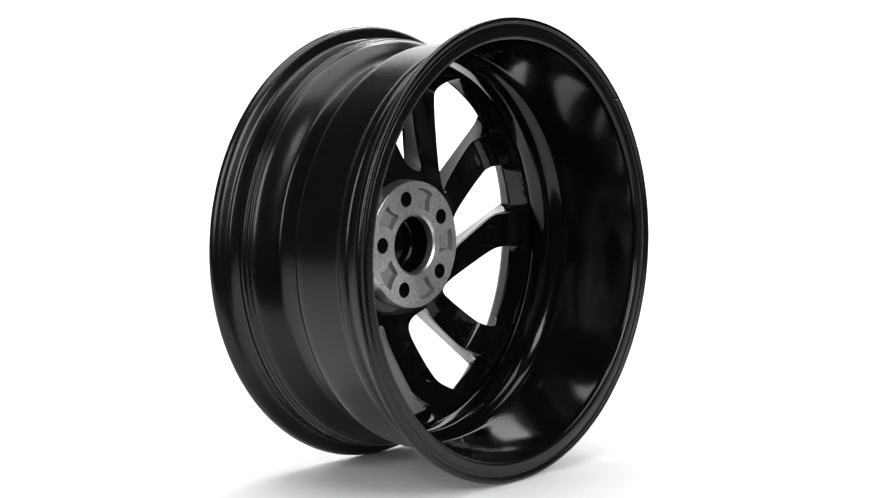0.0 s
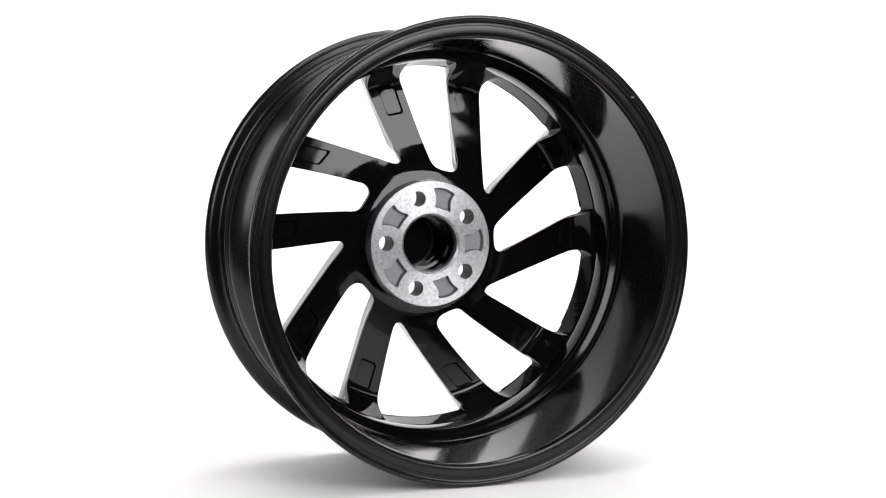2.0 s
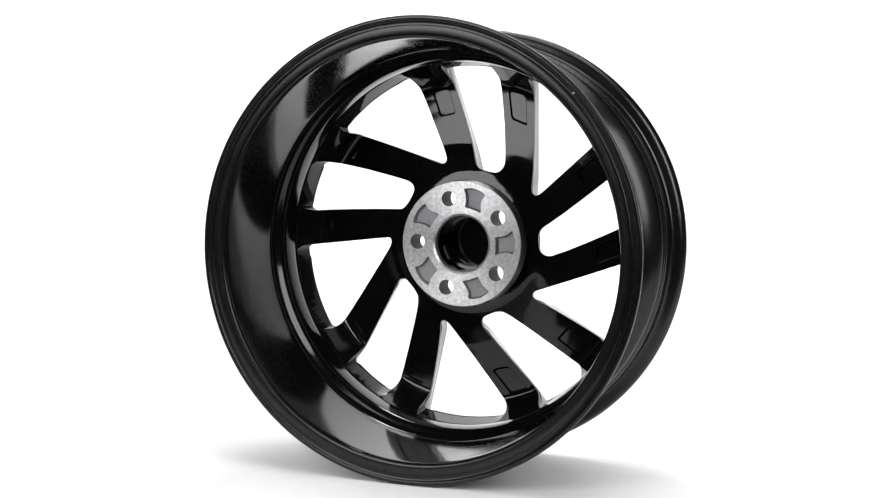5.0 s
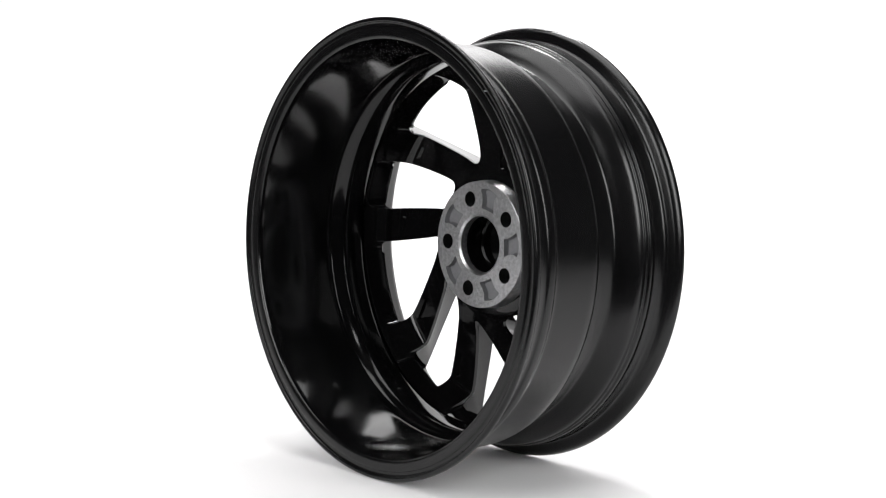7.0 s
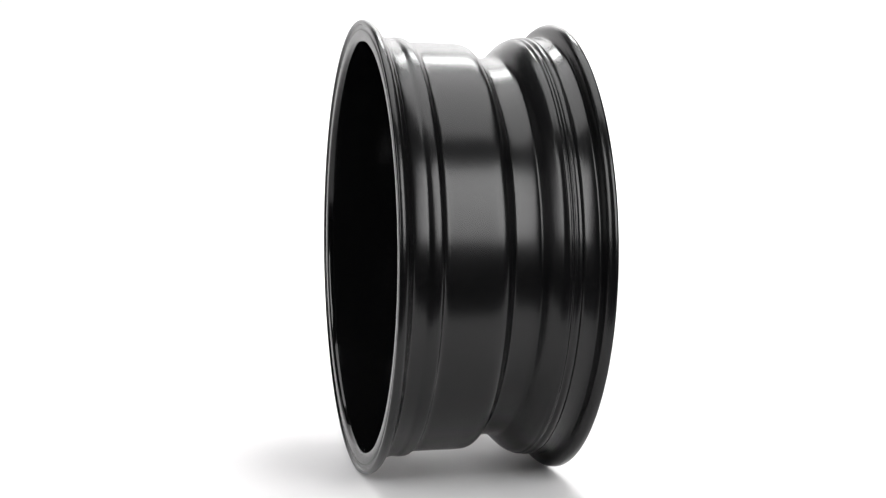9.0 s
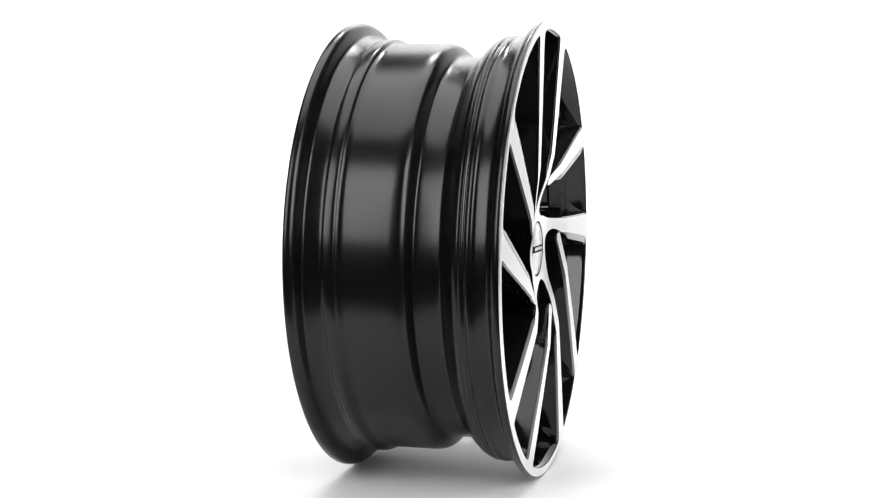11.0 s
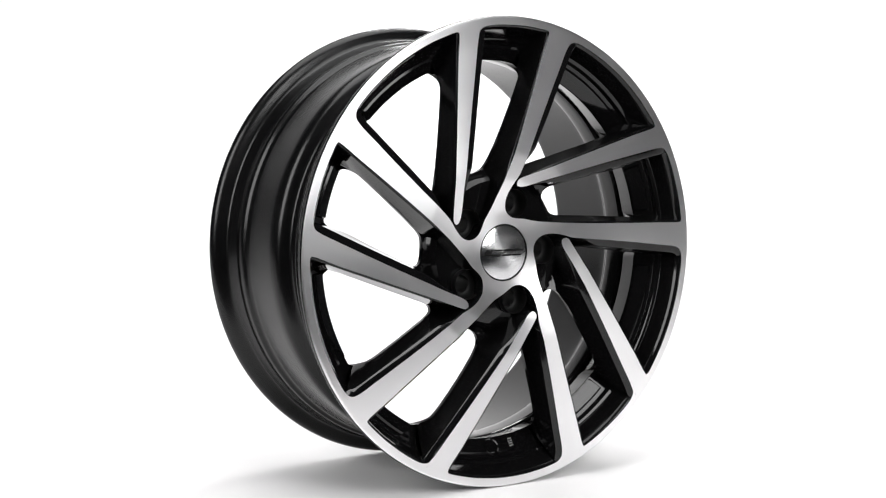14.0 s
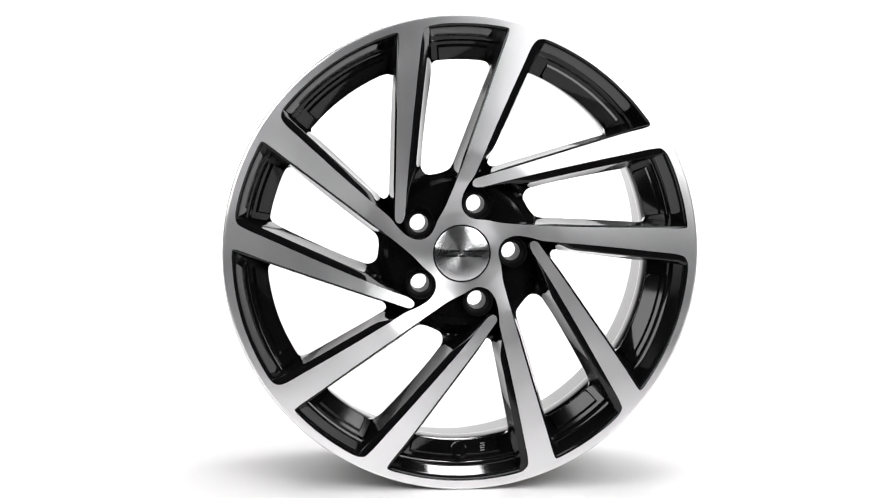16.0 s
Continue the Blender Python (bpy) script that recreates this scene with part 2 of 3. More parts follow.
class Casting:
    """Collects the triangles of the casting with their owners, then hands each owner a mesh with shared normals."""

    def __init__(self):
        self.v, self.f, self.who, self.kind = [], [], [], []
        self.n = 0

    def add(self, v, f, who, kind):
        self.v.append(np.asarray(v, float))
        self.f.append(np.asarray(f, int) + self.n)
        self.who += list(who)
        self.kind += list(kind)
        self.n += len(v)

    def finish(self, crease=32):
        v, f = np.concatenate(self.v), np.concatenate(self.f)
        key = np.round(v / 2e-6).astype(np.int64)
        _, first, weld = np.unique(key, axis=0, return_index=True, return_inverse=True)
        v, f = v[first], weld.reshape(-1)[f]
        a, b, c = v[f[:, 0]], v[f[:, 1]], v[f[:, 2]]
        n = np.cross(b - a, c - a)
        size = np.linalg.norm(n, axis=1)
        good = size > 1e-13
        unit = n / np.maximum(size, 1e-14)[:, None]
        touch = [[] for _ in range(len(v))]
        for i, t in enumerate(f):
            if good[i]:
                for p in t:
                    touch[p].append(i)
        corner = np.zeros((len(f), 3, 3))
        limit = math.cos(radians(crease))
        kind = np.array(self.kind)
        for p, ts in enumerate(touch):
            if not ts:
                continue
            ts = np.array(ts)
            near = (unit[ts] @ unit[ts].T > limit) & (kind[ts][:, None] == kind[ts][None])
            s = near @ n[ts]
            s /= np.maximum(np.linalg.norm(s, axis=1), 1e-14)[:, None]
            for i, w in zip(ts, s):
                corner[i, np.nonzero(f[i] == p)[0][0]] = w
        return v, f, corner, np.array(self.who), kind, good


def submesh(v, f, corner, pick):
    idx = np.nonzero(pick)[0]
    used, inv = np.unique(f[idx], return_inverse=True)
    return v[used], inv.reshape(-1, 3), corner[idx].reshape(-1, 3)


def owner(points, back=False):
    """To which spoke, the lip or the hub a point of the face belongs."""
    best, name = np.full(len(points), 9.0), np.full(len(points), "", dtype=object)
    for k in range(5):
        loop = spin2(H, 72 * k)
        tag = TAG_H
        if back:
            ok = np.array([t in ("first", "second", "next") for t in tag])
            loop, tag = loop[ok], tag[ok]
        g = np.linalg.norm(points[:, None] - loop, axis=2)
        j, d = g.argmin(1), g.min(1)
        full = np.array(["lip" if t == "lip" else "hub" if t == "hub" else "second%d" % k if t == "second" else "first%d" % (k if t == "first" else (k + 1) % 5) for t in tag], dtype=object)
        better = d < best
        best[better], name[better] = d[better], full[j[better]]
    return name


TAG_H = np.array([TAGS[i] for i in np.linalg.norm(H[:, None] - KNOTS, axis=2).argmin(1)], dtype=object)
cast = Casting()


def z_floor(r):
    return curve(r, (0.040, 0.062, 0.074, 0.080, 0.086, 0.092, 0.100, 0.110, 0.13), (0.0855, 0.0850, 0.0845, 0.0838, 0.0785, 0.0700, 0.0735, 0.0770, 0.0820))


def resample(p, n):
    """n points spread evenly along an open line."""
    d = np.concatenate(((0,), np.cumsum(np.linalg.norm(np.diff(p, axis=0), axis=1))))
    t = np.linspace(0, d[-1], n)
    return np.stack([np.interp(t, d, p[:, i]) for i in range(2)], 1)


def open_line(points, n):
    p = np.array([polar(r, d) for r, d in points])
    q = [p[0]]
    ext = np.concatenate((2 * p[:1] - p[1:2], p, 2 * p[-1:] - p[-2:-1]))
    for i in range(1, len(ext) - 2):
        p0, p1, p2, p3 = ext[i - 1:i + 3]
        for t in np.linspace(0, 1, 9)[1:]:
            q.append(0.5 * (2 * p1 + (p2 - p0) * t + (2 * p0 - 5 * p1 + 4 * p2 - p3) * t**2 + (3 * p1 - p0 - 3 * p2 + p3) * t**3))
    return resample(np.array(q), n)


# The four flanks of a pocket: upper edge on the face, foot at the window, both from the lip inwards.
FLANKS = {
    "next": (((0.2475, 70.9), (0.2374, 72.05), (0.2120, 72.87), (0.1865, 73.84), (0.1611, 75.04), (0.1358, 76.58), (0.1105, 78.72), (0.0865, 82.1), (0.0800, 84.4), (0.0737, 86.7)), ((0.2100, 69.51), (0.1929, 69.84), (0.1757, 70.27), (0.1586, 70.81), (0.1414, 71.51), (0.1244, 72.44), (0.1073, 73.7), (0.0985, 78.2), (0.0880, 81.8), (0.0800, 84.3), (0.0740, 86.5))),
    "second_x": (((0.2470, 34.78), (0.2159, 37.41), (0.1855, 40.92), (0.1560, 45.77), (0.1282, 52.79), (0.1033, 63.43), (0.0850, 78.6), (0.0828, 81.2)), ((0.2080, 39.5), (0.1911, 41.69), (0.1714, 44.84), (0.1523, 48.77), (0.1341, 53.76), (0.1172, 60.22), (0.1022, 68.68), (0.0955, 74.0), (0.0875, 80.0), (0.0832, 82.0))),
    "second_y": (((0.2450, 28.5), (0.2378, 29.17), (0.2064, 31.95), (0.1756, 35.63), (0.1457, 40.74), (0.1174, 48.28), (0.0921, 60.1), (0.0755, 75.0), (0.0743, 78.6)), ((0.2093, 26.96), (0.1916, 28.63), (0.1739, 30.55), (0.1565, 32.79), (0.1392, 35.5), (0.1222, 38.84), (0.1056, 42.9), (0.0975, 48.5), (0.0870, 58.5), (0.0755, 72.0), (0.0738, 78.0))),
    "first": (((0.2464, 6.82), (0.2151, 7.81), (0.1830, 9.26), (0.1512, 11.4), (0.1197, 14.8), (0.0890, 20.72), (0.0635, 31.2)), ((0.2062, 9.56), (0.1880, 10.79), (0.1698, 12.25), (0.1518, 14.03), (0.1339, 16.25), (0.1163, 19.11), (0.0990, 22.8), (0.0900, 24.6), (0.0800, 26.6), (0.0640, 31.8))),
}


LIP = [(0.0676, 0.2124), (0.0684, 0.2130), (0.0815, 0.2315), (0.0822, 0.2322), (0.0850, 0.2330), (0.0866, 0.2338), (0.0872, 0.2350), (0.0886, 0.2370), (0.0896, 0.2376), (0.1045, 0.2436), (0.1075, 0.2450), (0.1093, 0.2464), (0.1105, 0.2478), (0.1112, 0.2488)]
LIP_Z, LIP_R = [a for a, _ in LIP], [b for _, b in LIP]


def flank(name):
    """One sloping side of a spoke: a bevelled upper edge, then a slightly hollow face to the window."""
    edge, foot = (open_line(q, 64) for q in FLANKS[name])
    # a shallow bevel beside the turned face, then the steep side
    along = np.gradient(edge, axis=0)
    across = np.stack((-along[:, 1], along[:, 0]), 1) / np.linalg.norm(along, axis=1)[:, None]
    gap = ((foot - edge) * across).sum(1)
    across *= np.sign(gap[20])
    width = (0.0080 if name in ("next", "second_y") else 0.0022) * np.clip((np.linalg.norm(edge, axis=1) - 0.074) / 0.03, 0.12, 1)
    width = np.minimum(width, np.maximum(0.0012, 0.7 * np.abs(gap)))[:, None]
    bevel = ((0, 0), (0.25, 0.008), (0.6, 0.022), (0.88, 0.040), (1.0, 0.055))
    side = ((0.05, 0.12), (0.18, 0.27), (0.38, 0.47), (0.60, 0.68), (0.80, 0.85), (0.93, 0.955), (1, 1))
    rows = [(edge + across * width * f, g) for f, g in bevel] + [(edge + across * width + (foot - edge - across * width) * f, g) for f, g in side]
    grid3 = []
    for p, g in rows:
        re, rf = np.linalg.norm(edge, axis=1), np.linalg.norm(foot, axis=1)
        low = np.where(rf > 0.1, z_sill(rf), np.minimum(z_sill(rf), z_floor(rf)) - 0.001)
        z = z_face(re) + (low - z_face(re)) * g
        r0 = np.linalg.norm(p[0])
        out = p[:1] / r0 * max(0.0, curve(z[0], LIP_Z, LIP_R) + 0.0015 - r0)
        p, z = np.concatenate((p[:1] + out, p)), np.concatenate((z[:1], z))
        grid3.append(np.c_[p, z])
    v = np.concatenate(grid3)
    n, k = len(grid3), len(grid3[0])
    f = []
    for i in range(n - 1):
        for j in range(k - 1):
            a, b, c, d = i * k + j, i * k + j + 1, (i + 1) * k + j + 1, (i + 1) * k + j
            f += [(a, b, c), (a, c, d)]
    return v, np.array(f)


def collar():
    """The short steep wall right under the edge of the face, all round a pocket."""
    n = len(H)
    t = np.roll(H, -1, 0) - np.roll(H, 1, 0)
    nrm = np.stack((-t[:, 1], t[:, 0]), 1) / np.maximum(np.linalg.norm(t, axis=1), 1e-9)[:, None]
    area = (H[:, 0] * np.roll(H[:, 1], -1) - np.roll(H[:, 0], -1) * H[:, 1]).sum()
    nrm = nrm if area > 0 else -nrm
    r = np.linalg.norm(H, axis=1)
    deep = np.where(TAG_H == "hub", 0.020, np.where(r < 0.10, 0.026, 0.012))
    rows = [(0, 0), (0.0004, 0.0005), (0.0006, 0.0012), (0.0010, None)]
    v = np.concatenate([np.c_[H + nrm * o, z_face(r) - (deep if d is None else d)] for o, d in rows])
    f = []
    for i in range(len(rows) - 1):
        for j in range(n):
            a, b = i * n + j, i * n + (j + 1) % n
            f += [(a, b, b + n), (a, b + n, a + n)]
    return v, np.array(f)


def floor_skin():
    """The sunk web round the hub between the flanks, open at the bolt seat."""
    seat = ring(BOLT, 0.0165, 44)
    limit = ring((0, 0), 0.118, 160)
    g = grid(0.003, 0.117)
    ok = inside(g, H) & ~inside(g, WX) & ~inside(g, WY) & (np.linalg.norm(g - BOLT, axis=1) > 0.0175)
    for q in (H, WX, WY):
        ok &= distance(g, q)[0] > 0.0012
    v, f = fill([H, WX, WY, seat, limit, ring((0, 0), 0.0800, 200)], g[ok])
    mid = v[f].mean(1)
    keep = inside(mid, H) & ~inside(mid, WX) & ~inside(mid, WY) & (np.linalg.norm(mid - BOLT, axis=1) > 0.0164) & (np.linalg.norm(mid, axis=1) < 0.118)
    return v, f[keep], z_floor(np.linalg.norm(v, axis=1))


pv, pf, pz = floor_skin()
SEAT = [(0.0935, 0.0167), (0.0880, 0.0166)] + [(0.0880 - 0.0095 * math.sin(radians(a)), 0.0102 + 0.0064 * math.cos(radians(a))) for a in range(15, 91, 15)] + [(0.0453, 0.0092)]


def band(loop, z0, z1):
    n = len(loop)
    v = np.concatenate((np.c_[loop, z0], np.c_[loop, z1]))
    f = [(i, (i + 1) % n, n + (i + 1) % n) for i in range(n)] + [(i, n + (i + 1) % n, n + i) for i in range(n)]
    return v, np.array(f)


def facing(v, f, up):
    a, b, c = (v[f[:, i]] for i in range(3))
    n = (b[:, 0] - a[:, 0]) * (c[:, 1] - a[:, 1]) - (b[:, 1] - a[:, 1]) * (c[:, 0] - a[:, 0])
    flip = (n > 0) != up
    f = f.copy()
    f[flip] = f[flip][:, ::-1]
    return f


def upward(v, f):
    """Turns the triangles so that they face the front."""
    n = np.cross(v[f[:, 1]] - v[f[:, 0]], v[f[:, 2]] - v[f[:, 0]])[:, 2]
    f = f.copy()
    f[n < 0] = f[n < 0][:, ::-1]
    return f


for k in range(5):
    v2 = spin2(pv, 72 * k)
    f = facing(v2, pf, True)
    cast.add(np.c_[v2, pz], f, ["web%d" % k] * len(f), np.where(np.linalg.norm(v2[f].mean(1), axis=1) < 0.0800, "floor", "slope"))
    for name in FLANKS:
        v, f = flank(name)
        v[:, :2] = spin2(v[:, :2], 72 * k)
        who = {"next": "first%d" % ((k + 1) % 5), "first": "first%d" % k}.get(name, "second%d" % k)
        cast.add(v, upward(v, f), [who] * len(f), [name] * len(f))
    v, f = collar()
    f = upward(v, f)
    tags = owner(v[f].mean(1)[:, :2])
    v[:, :2] = spin2(v[:, :2], 72 * k)
    tags = np.array([t if t in ("lip", "hub") else t[:-1] + str((int(t[-1]) + k) % 5) for t in tags], dtype=object)
    cast.add(v, f, tags, ["collar"] * len(f))
    for loop in (WX, WY):
        lp = spin2(loop, 72 * k)
        r = np.linalg.norm(lp, axis=1)
        lb = flare(lp)
        v, f = band(lp, z_sill(r), z_back(np.linalg.norm(lb, axis=1)))
        v[len(lp):, :2] = lb
        area = (lp[:, 0] * np.roll(lp[:, 1], -1) - np.roll(lp[:, 0], -1) * lp[:, 1]).sum()
        if area < 0:
            f = f[:, ::-1]
        cast.add(v, f, np.where(np.linalg.norm(v[f].mean(1)[:, :2], axis=1) > 0.2135, "lip", owner(v[f].mean(1)[:, :2], True)), ["black"] * len(f))

v, f = lathe(LIP, 300)
f = np.array([t for a, b, c, d in f for t in ((a, b, c), (a, c, d))])
v = np.array(v)
cast.add(v, upward(v, f), ["lip"] * len(f), ["lipwall"] * len(f))


def plateau(d0, d1):
    """A low step on the sloping lip wall in each pocket, with bevelled ends."""
    prof = ((0.0690, 0.2137, 0.0), (0.0695, 0.2137, 1.0), (0.0720, 0.2172, 1.0), (0.0760, 0.2228, 1.0), (0.0788, 0.2267, 1.0), (0.0796, 0.2284, 0.0))
    rows = [(d0, -0.2), (d0 + 0.35, 1)] + [(d0 + (d1 - d0) * i / 16, 1) for i in range(1, 16)] + [(d1 - 0.35, 1), (d1, -0.2)]
    k, v, f = len(prof), [], []
    for d, up in rows:
        for z, r, lift in prof:
            h = 0.0016 * min(lift, up) if up < 0 else 0.0016 * lift
            v.append((*polar(r - 0.0003 - h * 0.58, d), z + 0.0002 + h * 0.81))
    for i in range(len(rows) - 1):
        for j in range(k - 1):
            a, b, c, e = i * k + j, i * k + j + 1, (i + 1) * k + j + 1, (i + 1) * k + j
            f += [(a, b, c), (a, c, e)]
    return np.array(v), np.array(f)


for k in range(5):
    for d0, d1 in ((40.0, 65.8), (10.8, 25.0)):
        v, f = plateau(d0 + 72 * k, d1 + 72 * k)
        cast.add(v, upward(v, f), ["lip"] * len(f), ["plateau"] * len(f))


def face():
    """The turned front: lip, spokes and hub in one skin."""
    loops = [spin2(H, 72 * k) for k in range(5)] + [ring((0, 0), r, n) for r, n in ((0.0318, 90), (0.0392, 90), (0.2492, 300), (0.2555, 300))]
    g = grid(0.004, 0.25)
    ok = (np.linalg.norm(g, axis=1) > 0.034)
    for lp in loops:
        ok &= distance(g, lp)[0] > 0.0018
    v, f = fill(loops, g[ok])
    mid = v[f].mean(1)
    r = np.linalg.norm(mid, axis=1)
    keep = (r > 0.0318 * 0.999) & (r < 0.2556)
    for k in range(5):
        keep &= ~inside(mid, spin2(H, 72 * k))
    f = facing(v, f[keep], True)
    mid = v[f].mean(1)
    r = np.linalg.norm(mid, axis=1)
    far = owner(mid, True)
    who = np.where(r > 0.2492, "lip", np.where(r < 0.0392, "hub", far))
    cast.add(np.c_[v, z_face(np.linalg.norm(v, axis=1))], f, who, ["machined"] * len(f))


def back():
    """The rear skin of spokes and hub, with a shallow casting pocket near the end of each spoke."""
    outer, inner = ring((0, 0), 0.2178, 300), ring((0, 0), 0.0765, 120)
    loops, sinks = [outer, inner], []
    for k in range(5):
        loops += [spin2(BX, 72 * k), spin2(BY, 72 * k)]
        for quad in (((0.191, 73.5), (0.191, 80.0), (0.157, 82.0), (0.157, 74.4)), ((0.191, 31.3), (0.191, 38.3), (0.157, 44.2), (0.157, 36.2))):
            p = [polar(r, d + 72 * k) for r, d in quad]
            q = []
            for a, b, c in zip(p, p[1:] + p[:1], p[2:] + p[:2]):
                u, w = (a - b) / np.linalg.norm(a - b), (c - b) / np.linalg.norm(c - b)
                q += [b + u * 0.0025, b + u * 0.0009 + w * 0.0009, b + w * 0.0025]
                q += [b + w * (0.0025 + (np.linalg.norm(c - b) - 0.005) * e / 6) for e in range(1, 6)]
            q = np.array(q)
            sinks.append(q)
    rims = []
    for q in sinks:
        c = q.mean(0)
        rims.append(c + (q - c) * 0.86)
    loops += sinks + rims
    g, fine = grid(0.005, 0.188), grid(0.0022, 0.2165)
    g = np.concatenate((g, fine[np.linalg.norm(fine, axis=1) > 0.189]))
    ok = np.linalg.norm(g, axis=1) > 0.079
    for lp in loops:
        ok &= distance(g, lp)[0] > 0.0014
    v, f = fill(loops, g[ok])
    mid = v[f].mean(1)
    r = np.linalg.norm(mid, axis=1)
    keep = (r > 0.0765 * 0.999) & (r < 0.2178)
    for k in range(5):
        keep &= ~inside(mid, spin2(BX, 72 * k)) & ~inside(mid, spin2(BY, 72 * k))
    f = facing(v, f[keep], False)
    z = z_back(np.linalg.norm(v, axis=1))
    for q in rims:
        z += np.where(inside(v, q) | (distance(v, q)[0] < 1e-7), 0.0028, 0)
    mid = v[f].mean(1)
    r = np.linalg.norm(mid, axis=1)
    who = np.where(r < 0.088, "hub", owner(mid, True))
    cast.add(np.c_[v, z], f, who, ["black"] * len(f))


face()
back()
CV, CF, CN, CW, CK, CG = cast.finish()
for who in sorted(set(CW)):
    pick = (CW == who) & CG & (CK != "machined")
    name = "spoke" if who[:-1] in ("first", "second") else "web" if who[:-1] == "web" else "hub" if who == "hub" else "face_rim"
    v, f, n = submesh(CV, CF, CN, pick)
    body = mesh_part(name, v, f, [GLOSS], wheel, "", normals=n, m=HUB)
    body["label"] = {"first": "gloss black spoke running into the hub", "second": "gloss black spoke ending short of the hub"}.get(who[:-1], "gloss black cast metal")
    pick = (CW == who) & CG & (CK == "machined")
    if pick.any():
        v, f, n = submesh(CV, CF, CN, pick)
        mesh_part("machined_face", v, f, [MACHINED], body, "bright turned aluminium face", normals=n)

# barrel: outside from the lip to the rear flange, then back inside to the windows
FRONT_EDGE = [(0.1118, 0.2555), (0.1116, 0.2567), (0.1108, 0.2578), ]
v, f = lathe(FRONT_EDGE)
mesh_part("lip_edge", v, f, [MACHINED], wheel, "bright turned aluminium rim edge", m=HUB)
OUTSIDE = [(0.1108, 0.2578), (0.1100, 0.2583), (0.1085, 0.2585), (0.1066, 0.2583), (0.1035, 0.2570), (0.1005, 0.2540), (0.0990, 0.2490), (0.0975, 0.2440), (0.0940, 0.2420), (0.0830, 0.2408), (0.0800, 0.2414), (0.0780, 0.2427),
           (0.0740, 0.2427), (0.0722, 0.2407), (0.0705, 0.2407), (0.0690, 0.2419), (0.0672, 0.2419), (0.0655, 0.2401), (0.0635, 0.2399), (0.0600, 0.2385), (0.0560, 0.2350), (0.0500, 0.2290),
           (0.0455, 0.2230), (0.0425, 0.2195), (0.0385, 0.2187), (0.0300, 0.2184), (0.0190, 0.2186), (0.0150, 0.2192), (0.0128, 0.2215), (0.0102, 0.2260), (0.0070, 0.2305), (0.0020, 0.2333),
           (-0.0050, 0.2341), (-0.0100, 0.2342), (-0.0300, 0.2342), (-0.0540, 0.2343), (-0.0580, 0.2346), (-0.0615, 0.2360), (-0.0640, 0.2388), (-0.0670, 0.2396),
           (-0.0740, 0.2397), (-0.0765, 0.2386), (-0.0800, 0.2386), (-0.0920, 0.2415), (-0.0955, 0.2435), (-0.0980, 0.2490), (-0.1000, 0.2540), (-0.1035, 0.2575), (-0.1075, 0.2585),
           (-0.1105, 0.2580), (-0.1115, 0.2560), (-0.1112, 0.2532), (-0.1090, 0.2524), (-0.1086, 0.2476), (-0.1102, 0.2466), (-0.1098, 0.2366), (-0.1080, 0.2345)]
INSIDE = [(-0.1080, 0.2345), (-0.1065, 0.2338), (-0.1040, 0.2332), (-0.0900, 0.2326), (-0.0250, 0.2297), (-0.0100, 0.2290), (-0.0040, 0.2282), (0.0010, 0.2250), (0.0060, 0.2200), (0.0110, 0.2170), (0.0180, 0.2158),
          (0.0240, 0.2155), (0.0320, 0.2155), (0.0360, 0.2160), (0.0400, 0.2178)]
v, f = lathe(round_profile(OUTSIDE), 300)
mesh_part("barrel", v, f, [SATIN], wheel, "satin black rim barrel with drop centre and flanges", m=HUB)
v, f = lathe(round_profile(INSIDE), 300)
mesh_part("barrel_lining", v, f, [LINING], wheel, "gloss black inside of the rim barrel", m=HUB)


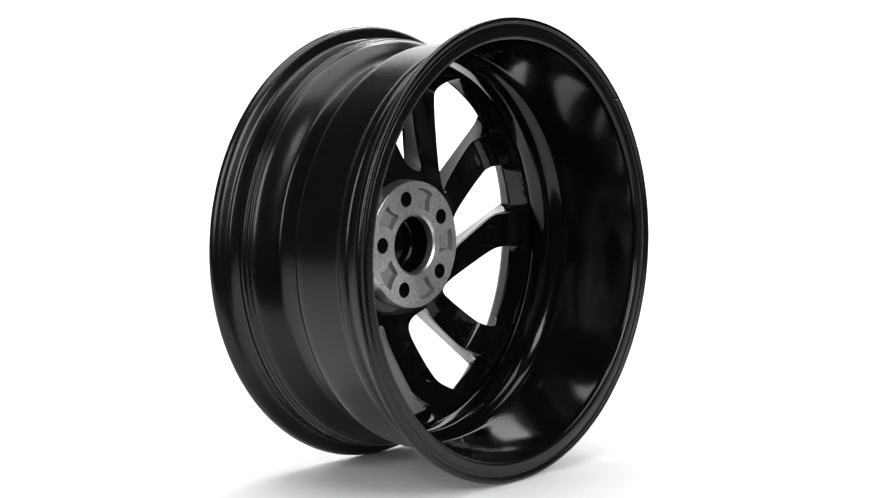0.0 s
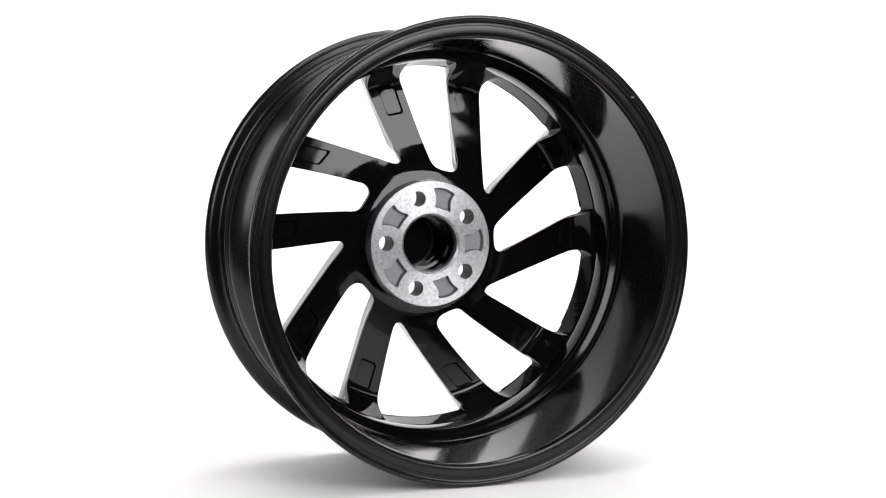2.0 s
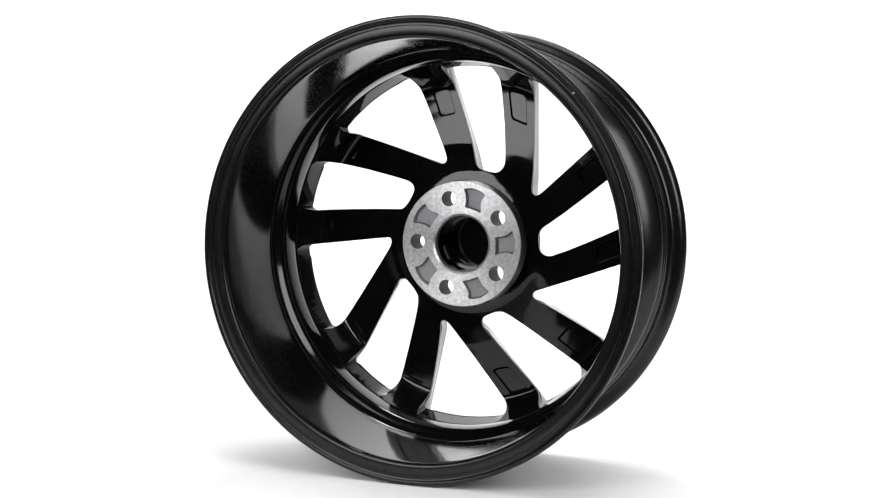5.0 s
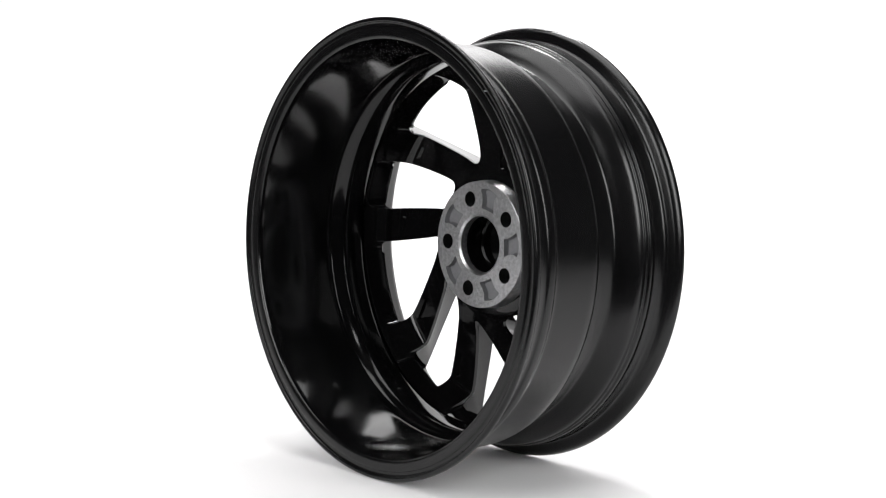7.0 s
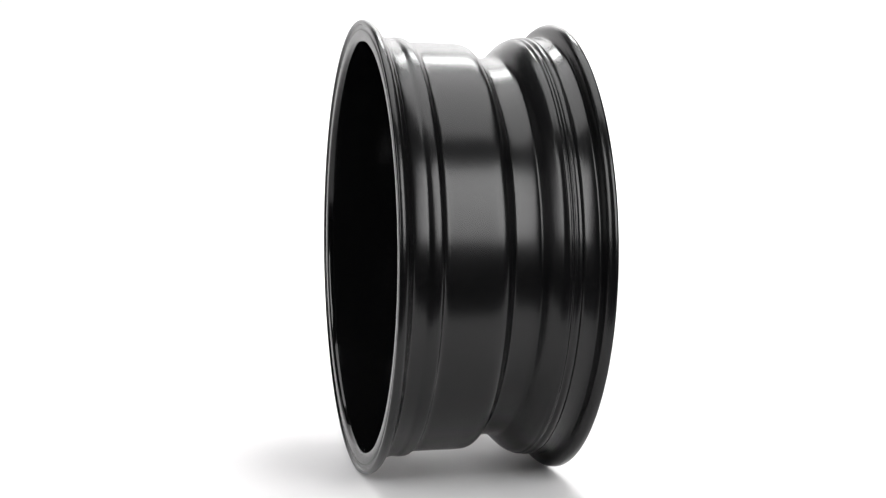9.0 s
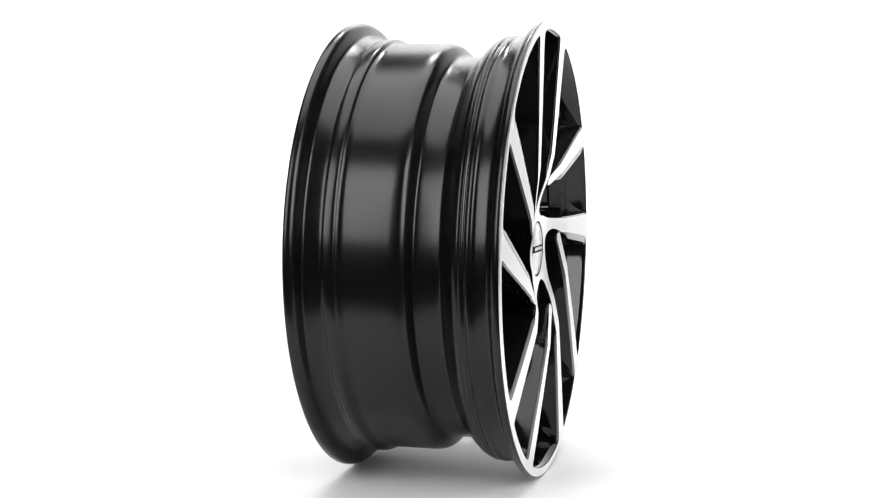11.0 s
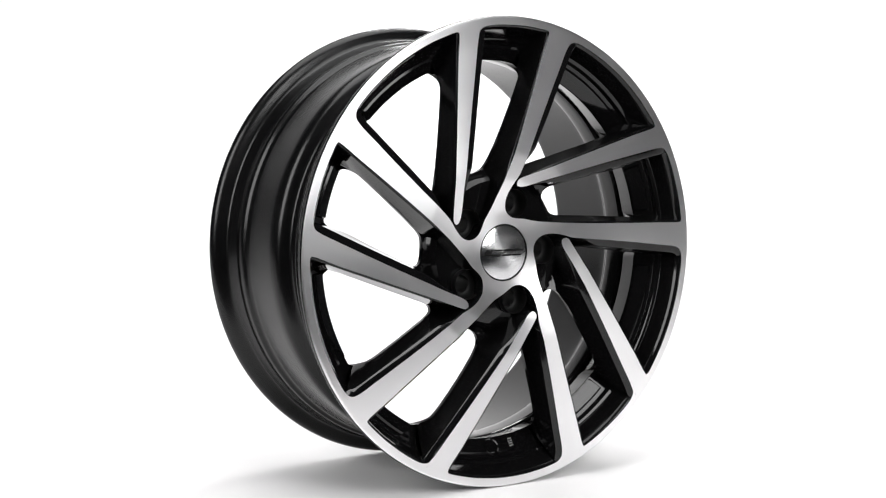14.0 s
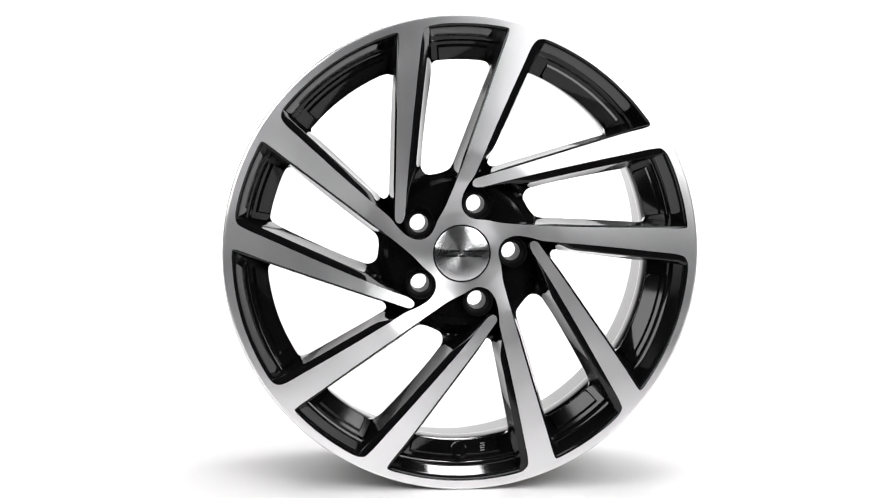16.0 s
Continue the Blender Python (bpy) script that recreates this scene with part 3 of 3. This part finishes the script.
# rear mounting pad with bolt holes and five cast pockets
def pad():
    rim, bore = ring((0, 0), 0.0748, 140), ring((0, 0), 0.0365, 90)
    holes = [spin2(ring(BOLT, BOLT_HOLE, 36), 72 * k) for k in range(5)]
    shape = [(0.0655, 91.5), (0.0675, 97), (0.0680, 103.5), (0.0675, 110), (0.0658, 115.6), (0.0600, 114.6), (0.0520, 116.8), (0.0450, 121.2), (0.0440, 115), (0.0436, 108), (0.0438, 101), (0.0442, 95.2), (0.0520, 95.0), (0.0600, 93.4)]
    shape = [(r, d + 1.5) for r, d in shape]
    sinks = [spline([(r, d + 72 * k) for r, d in shape], 0.0015) for k in range(5)]
    floors = [q.mean(0) + (q - q.mean(0)) * 0.86 for q in sinks]
    v, f = fill([rim, bore] + holes + sinks + floors)
    mid = v[f].mean(1)
    r = np.linalg.norm(mid, axis=1)
    keep = (r > 0.0365 * 0.999) & (r < 0.0748)
    for q in holes:
        keep &= ~inside(mid, q)
    f = facing(v, f[keep], False)
    z, mat = np.full(len(v), 0.0453), np.zeros(len(f), int)
    mid = v[f].mean(1)
    for s, q in zip(sinks, floors):
        z = np.where(inside(v, q) | (distance(v, q)[0] < 1e-7), 0.0510, z)
        mat |= inside(mid, s)
    ob = mesh_part("mounting_pad", np.c_[v, z], f, [BARE, CAST], wheel, "bare milled aluminium hub mounting pad", mat_index=mat, smooth=25, m=HUB)
    v, f = lathe([(0.0453, 0.0748), (0.0458, 0.0754), (0.0618, 0.0768)], 140)
    mesh_part("pad_edge", v, f, [BARE], ob)
    v, f = lathe([(0.0560, 0.0335), (0.0473, 0.0338), (0.0453, 0.0365)], 100)
    mesh_part("bore_chamfer", v, f, [BARE], ob, "bright chamfered bore edge")
    v, f = lathe([(0.0900, 0.0002), (0.0900, 0.0290), (0.0800, 0.0300), (0.0790, 0.0335), (0.0560, 0.0335)], 100)
    mesh_part("bore", v, f, [GLOSS], ob, "black centre bore")
    v, f = lathe(SEAT, 44)
    for k in range(5):
        c = spin2(BOLT[None], 72 * k)[0]
        mesh_part("bolt_seat", v, f, [SEAT_SHADE], wheel, "black countersunk bolt hole", m=HUB @ Matrix.Translation((c[0], c[1], 0)))


pad()


# centre cap
def cap():
    v, f = lathe([(0.0925, 0.0318), (0.0965, 0.0316), (0.0970, 0.0311), (0.0965, 0.0304), (0.0960, 0.0302)], 120)
    base = mesh_part("centre_cap", v, f, [INK], wheel, "turned aluminium centre cap with black ring and print", m=HUB)
    v, f = lathe([(0.0960, 0.0303), (0.0969, 0.0299), (0.0974, 0.0290), (0.0978, 0.0150), (0.0979, 0.0001)], 120)
    mesh_part("cap_disc", v, f, [CAPMETAL], base, "radially shimmering turned aluminium disc")
    # the maker's mark as plain slanted bars
    lean = 0.0018

    def bar(x0, x1, y0, y1):
        q = [(x0 + lean * (y0 / 0.0035), y0), (x1 + lean * (y0 / 0.0035), y0), (x1 + lean * (y1 / 0.0035), y1), (x0 + lean * (y1 / 0.0035), y1)]
        vv = [(x, y, 0.09775) for x, y in q] + [(x, y, 0.09825) for x, y in q]
        ff = [(4, 5, 6, 7), (0, 1, 5, 4), (1, 2, 6, 5), (2, 3, 7, 6), (3, 0, 4, 7)]
        mesh_part("print_bar", vv, ff, [INK], base, smooth=0)

    for x in (-0.0255, -0.0222, -0.0189):
        bar(x, x + 0.0022, -0.0036, 0.0036)
    for x0, x1 in ((-0.0150, -0.0034), (-0.0012, 0.0108), (0.0130, 0.0250)):
        bar(x0, x1, 0.0018, 0.0037)
        bar(x0, x1, -0.0037, -0.0018)


CAPMETAL = turned("turned_cap_aluminium", (0.72, 0.72, 0.73), 0.25, 0.95)
cap()


# valve hole in the lip, and a small cast mark beside it
def valve():
    slope = Matrix.Translation((0.0, -0.2213, 0.0764 * WIDTH)) @ pose(0, 0, 0, -35.4, 0, 0)
    v, f = lathe([(-0.0020, 0.0098), (0.0012, 0.0096), (0.0019, 0.0090), (0.0016, 0.0080), (-0.0010, 0.0076)], 40)
    base = mesh_part("valve", v, f, [GLOSS], wheel, "black rimmed valve hole, a grey disc standing for the light through it", m=HUB @ slope)
    # added disc: its grey stands for light seen through the open hole
    v, f = lathe([(-0.0008, 0.0077), (0.0000, 0.0070), (0.0004, 0.0040), (0.0004, 0.0001)], 32)
    mesh_part("valve_light_disc", v, f, [HOLE_GREY], base, "grey disc in place of light seen through the hole")
    for d, r, w, h in ((0.0272, 0.2168, 0.0052, 0.0006), (0.0285, 0.2190, 0.0026, 0.0007), (0.0252, 0.2192, 0.0020, 0.0006), (0.0268, 0.2213, 0.0050, 0.0006), (0.0285, 0.2235, 0.0022, 0.0006), (0.0258, 0.2237, 0.0030, 0.0006)):
        a = -90 + math.degrees(d / r)
        c = polar(r, a)
        z = (0.0684 + (r - 0.2130) * 0.708 + 0.0024) * WIDTH
        v = [(x, y, q) for x in (-w / 2, w / 2) for y in (-h, h) for q in (-0.0012, 0.0006)]
        f = [(0, 1, 3, 2), (4, 6, 7, 5), (0, 4, 5, 1), (2, 3, 7, 6), (0, 2, 6, 4), (1, 5, 7, 3)]
        mesh_part("cast_mark", v, f, [MARK], wheel, "small bright cast mark", smooth=0, m=HUB @ Matrix.Translation((c[0], c[1], z)) @ pose(0, 0, 0, 0, 0, a + 90) @ pose(0, 0, 0, -35.4, 0, 0))


valve()


# a small chip in the lacquer of the rear flange
def chip():
    c = polar(0.2512, 136.4)
    v = [(c[0] + 0.0014 * math.cos(a) * (1 + 0.35 * math.sin(3 * a)), c[1] + 0.0009 * math.sin(a), -0.1121) for a in np.linspace(0, 2 * math.pi, 9)[:-1]]
    v += [(x, y, -0.1085) for x, y, _ in v]
    f = [tuple(range(7, -1, -1))] + [(i, (i + 1) % 8, 8 + (i + 1) % 8, 8 + i) for i in range(8)]
    mesh_part("paint_chip", v, f, [CAST], wheel, "tiny bright chip in the lacquer", m=HUB)


chip()


# a speck of dirt on the paper
def speck(x, y, size):
    ang = np.linspace(0, 2 * math.pi, 11)[:-1]
    v = [(x + size * math.cos(a) * (1.5 + 0.5 * math.sin(2.3 * a)), y + size * math.sin(a) * (1 + 0.4 * math.cos(3.1 * a)), 0.0) for a in ang]
    v.append((x, y, size * 0.35))
    f = [(i, (i + 1) % 10, 10) for i in range(10)]
    tagged(mesh_part("dirt_speck", v, f, [SPECK]), "tiny grey speck of dirt lying on the white paper", "speck")


SPECK = paint("grey_dirt", (0.35, 0.33, 0.33), 0.8, 0.05, 300)
speck(0.440, 0.452, 0.0028)


# ---- movement ----
def motions():
    rows = []
    for i in range(33):
        t = i * 0.5
        a = radians(SPIN * (t - FACING))
        front, side = Vector((math.sin(a), math.cos(a), 0)), Vector((math.cos(a), -math.sin(a), 0))
        spot = front * 0.0039 - side * 0.0044
        # the wheel's own Y points backwards of its face, X to the right seen from the front
        turn = Matrix((-side, -front, Vector((0, 0, 1)))).transposed().to_4x4()
        rows.append((t, Matrix.Translation(spot) @ turn))
    walk(wheel, rows)


motions()
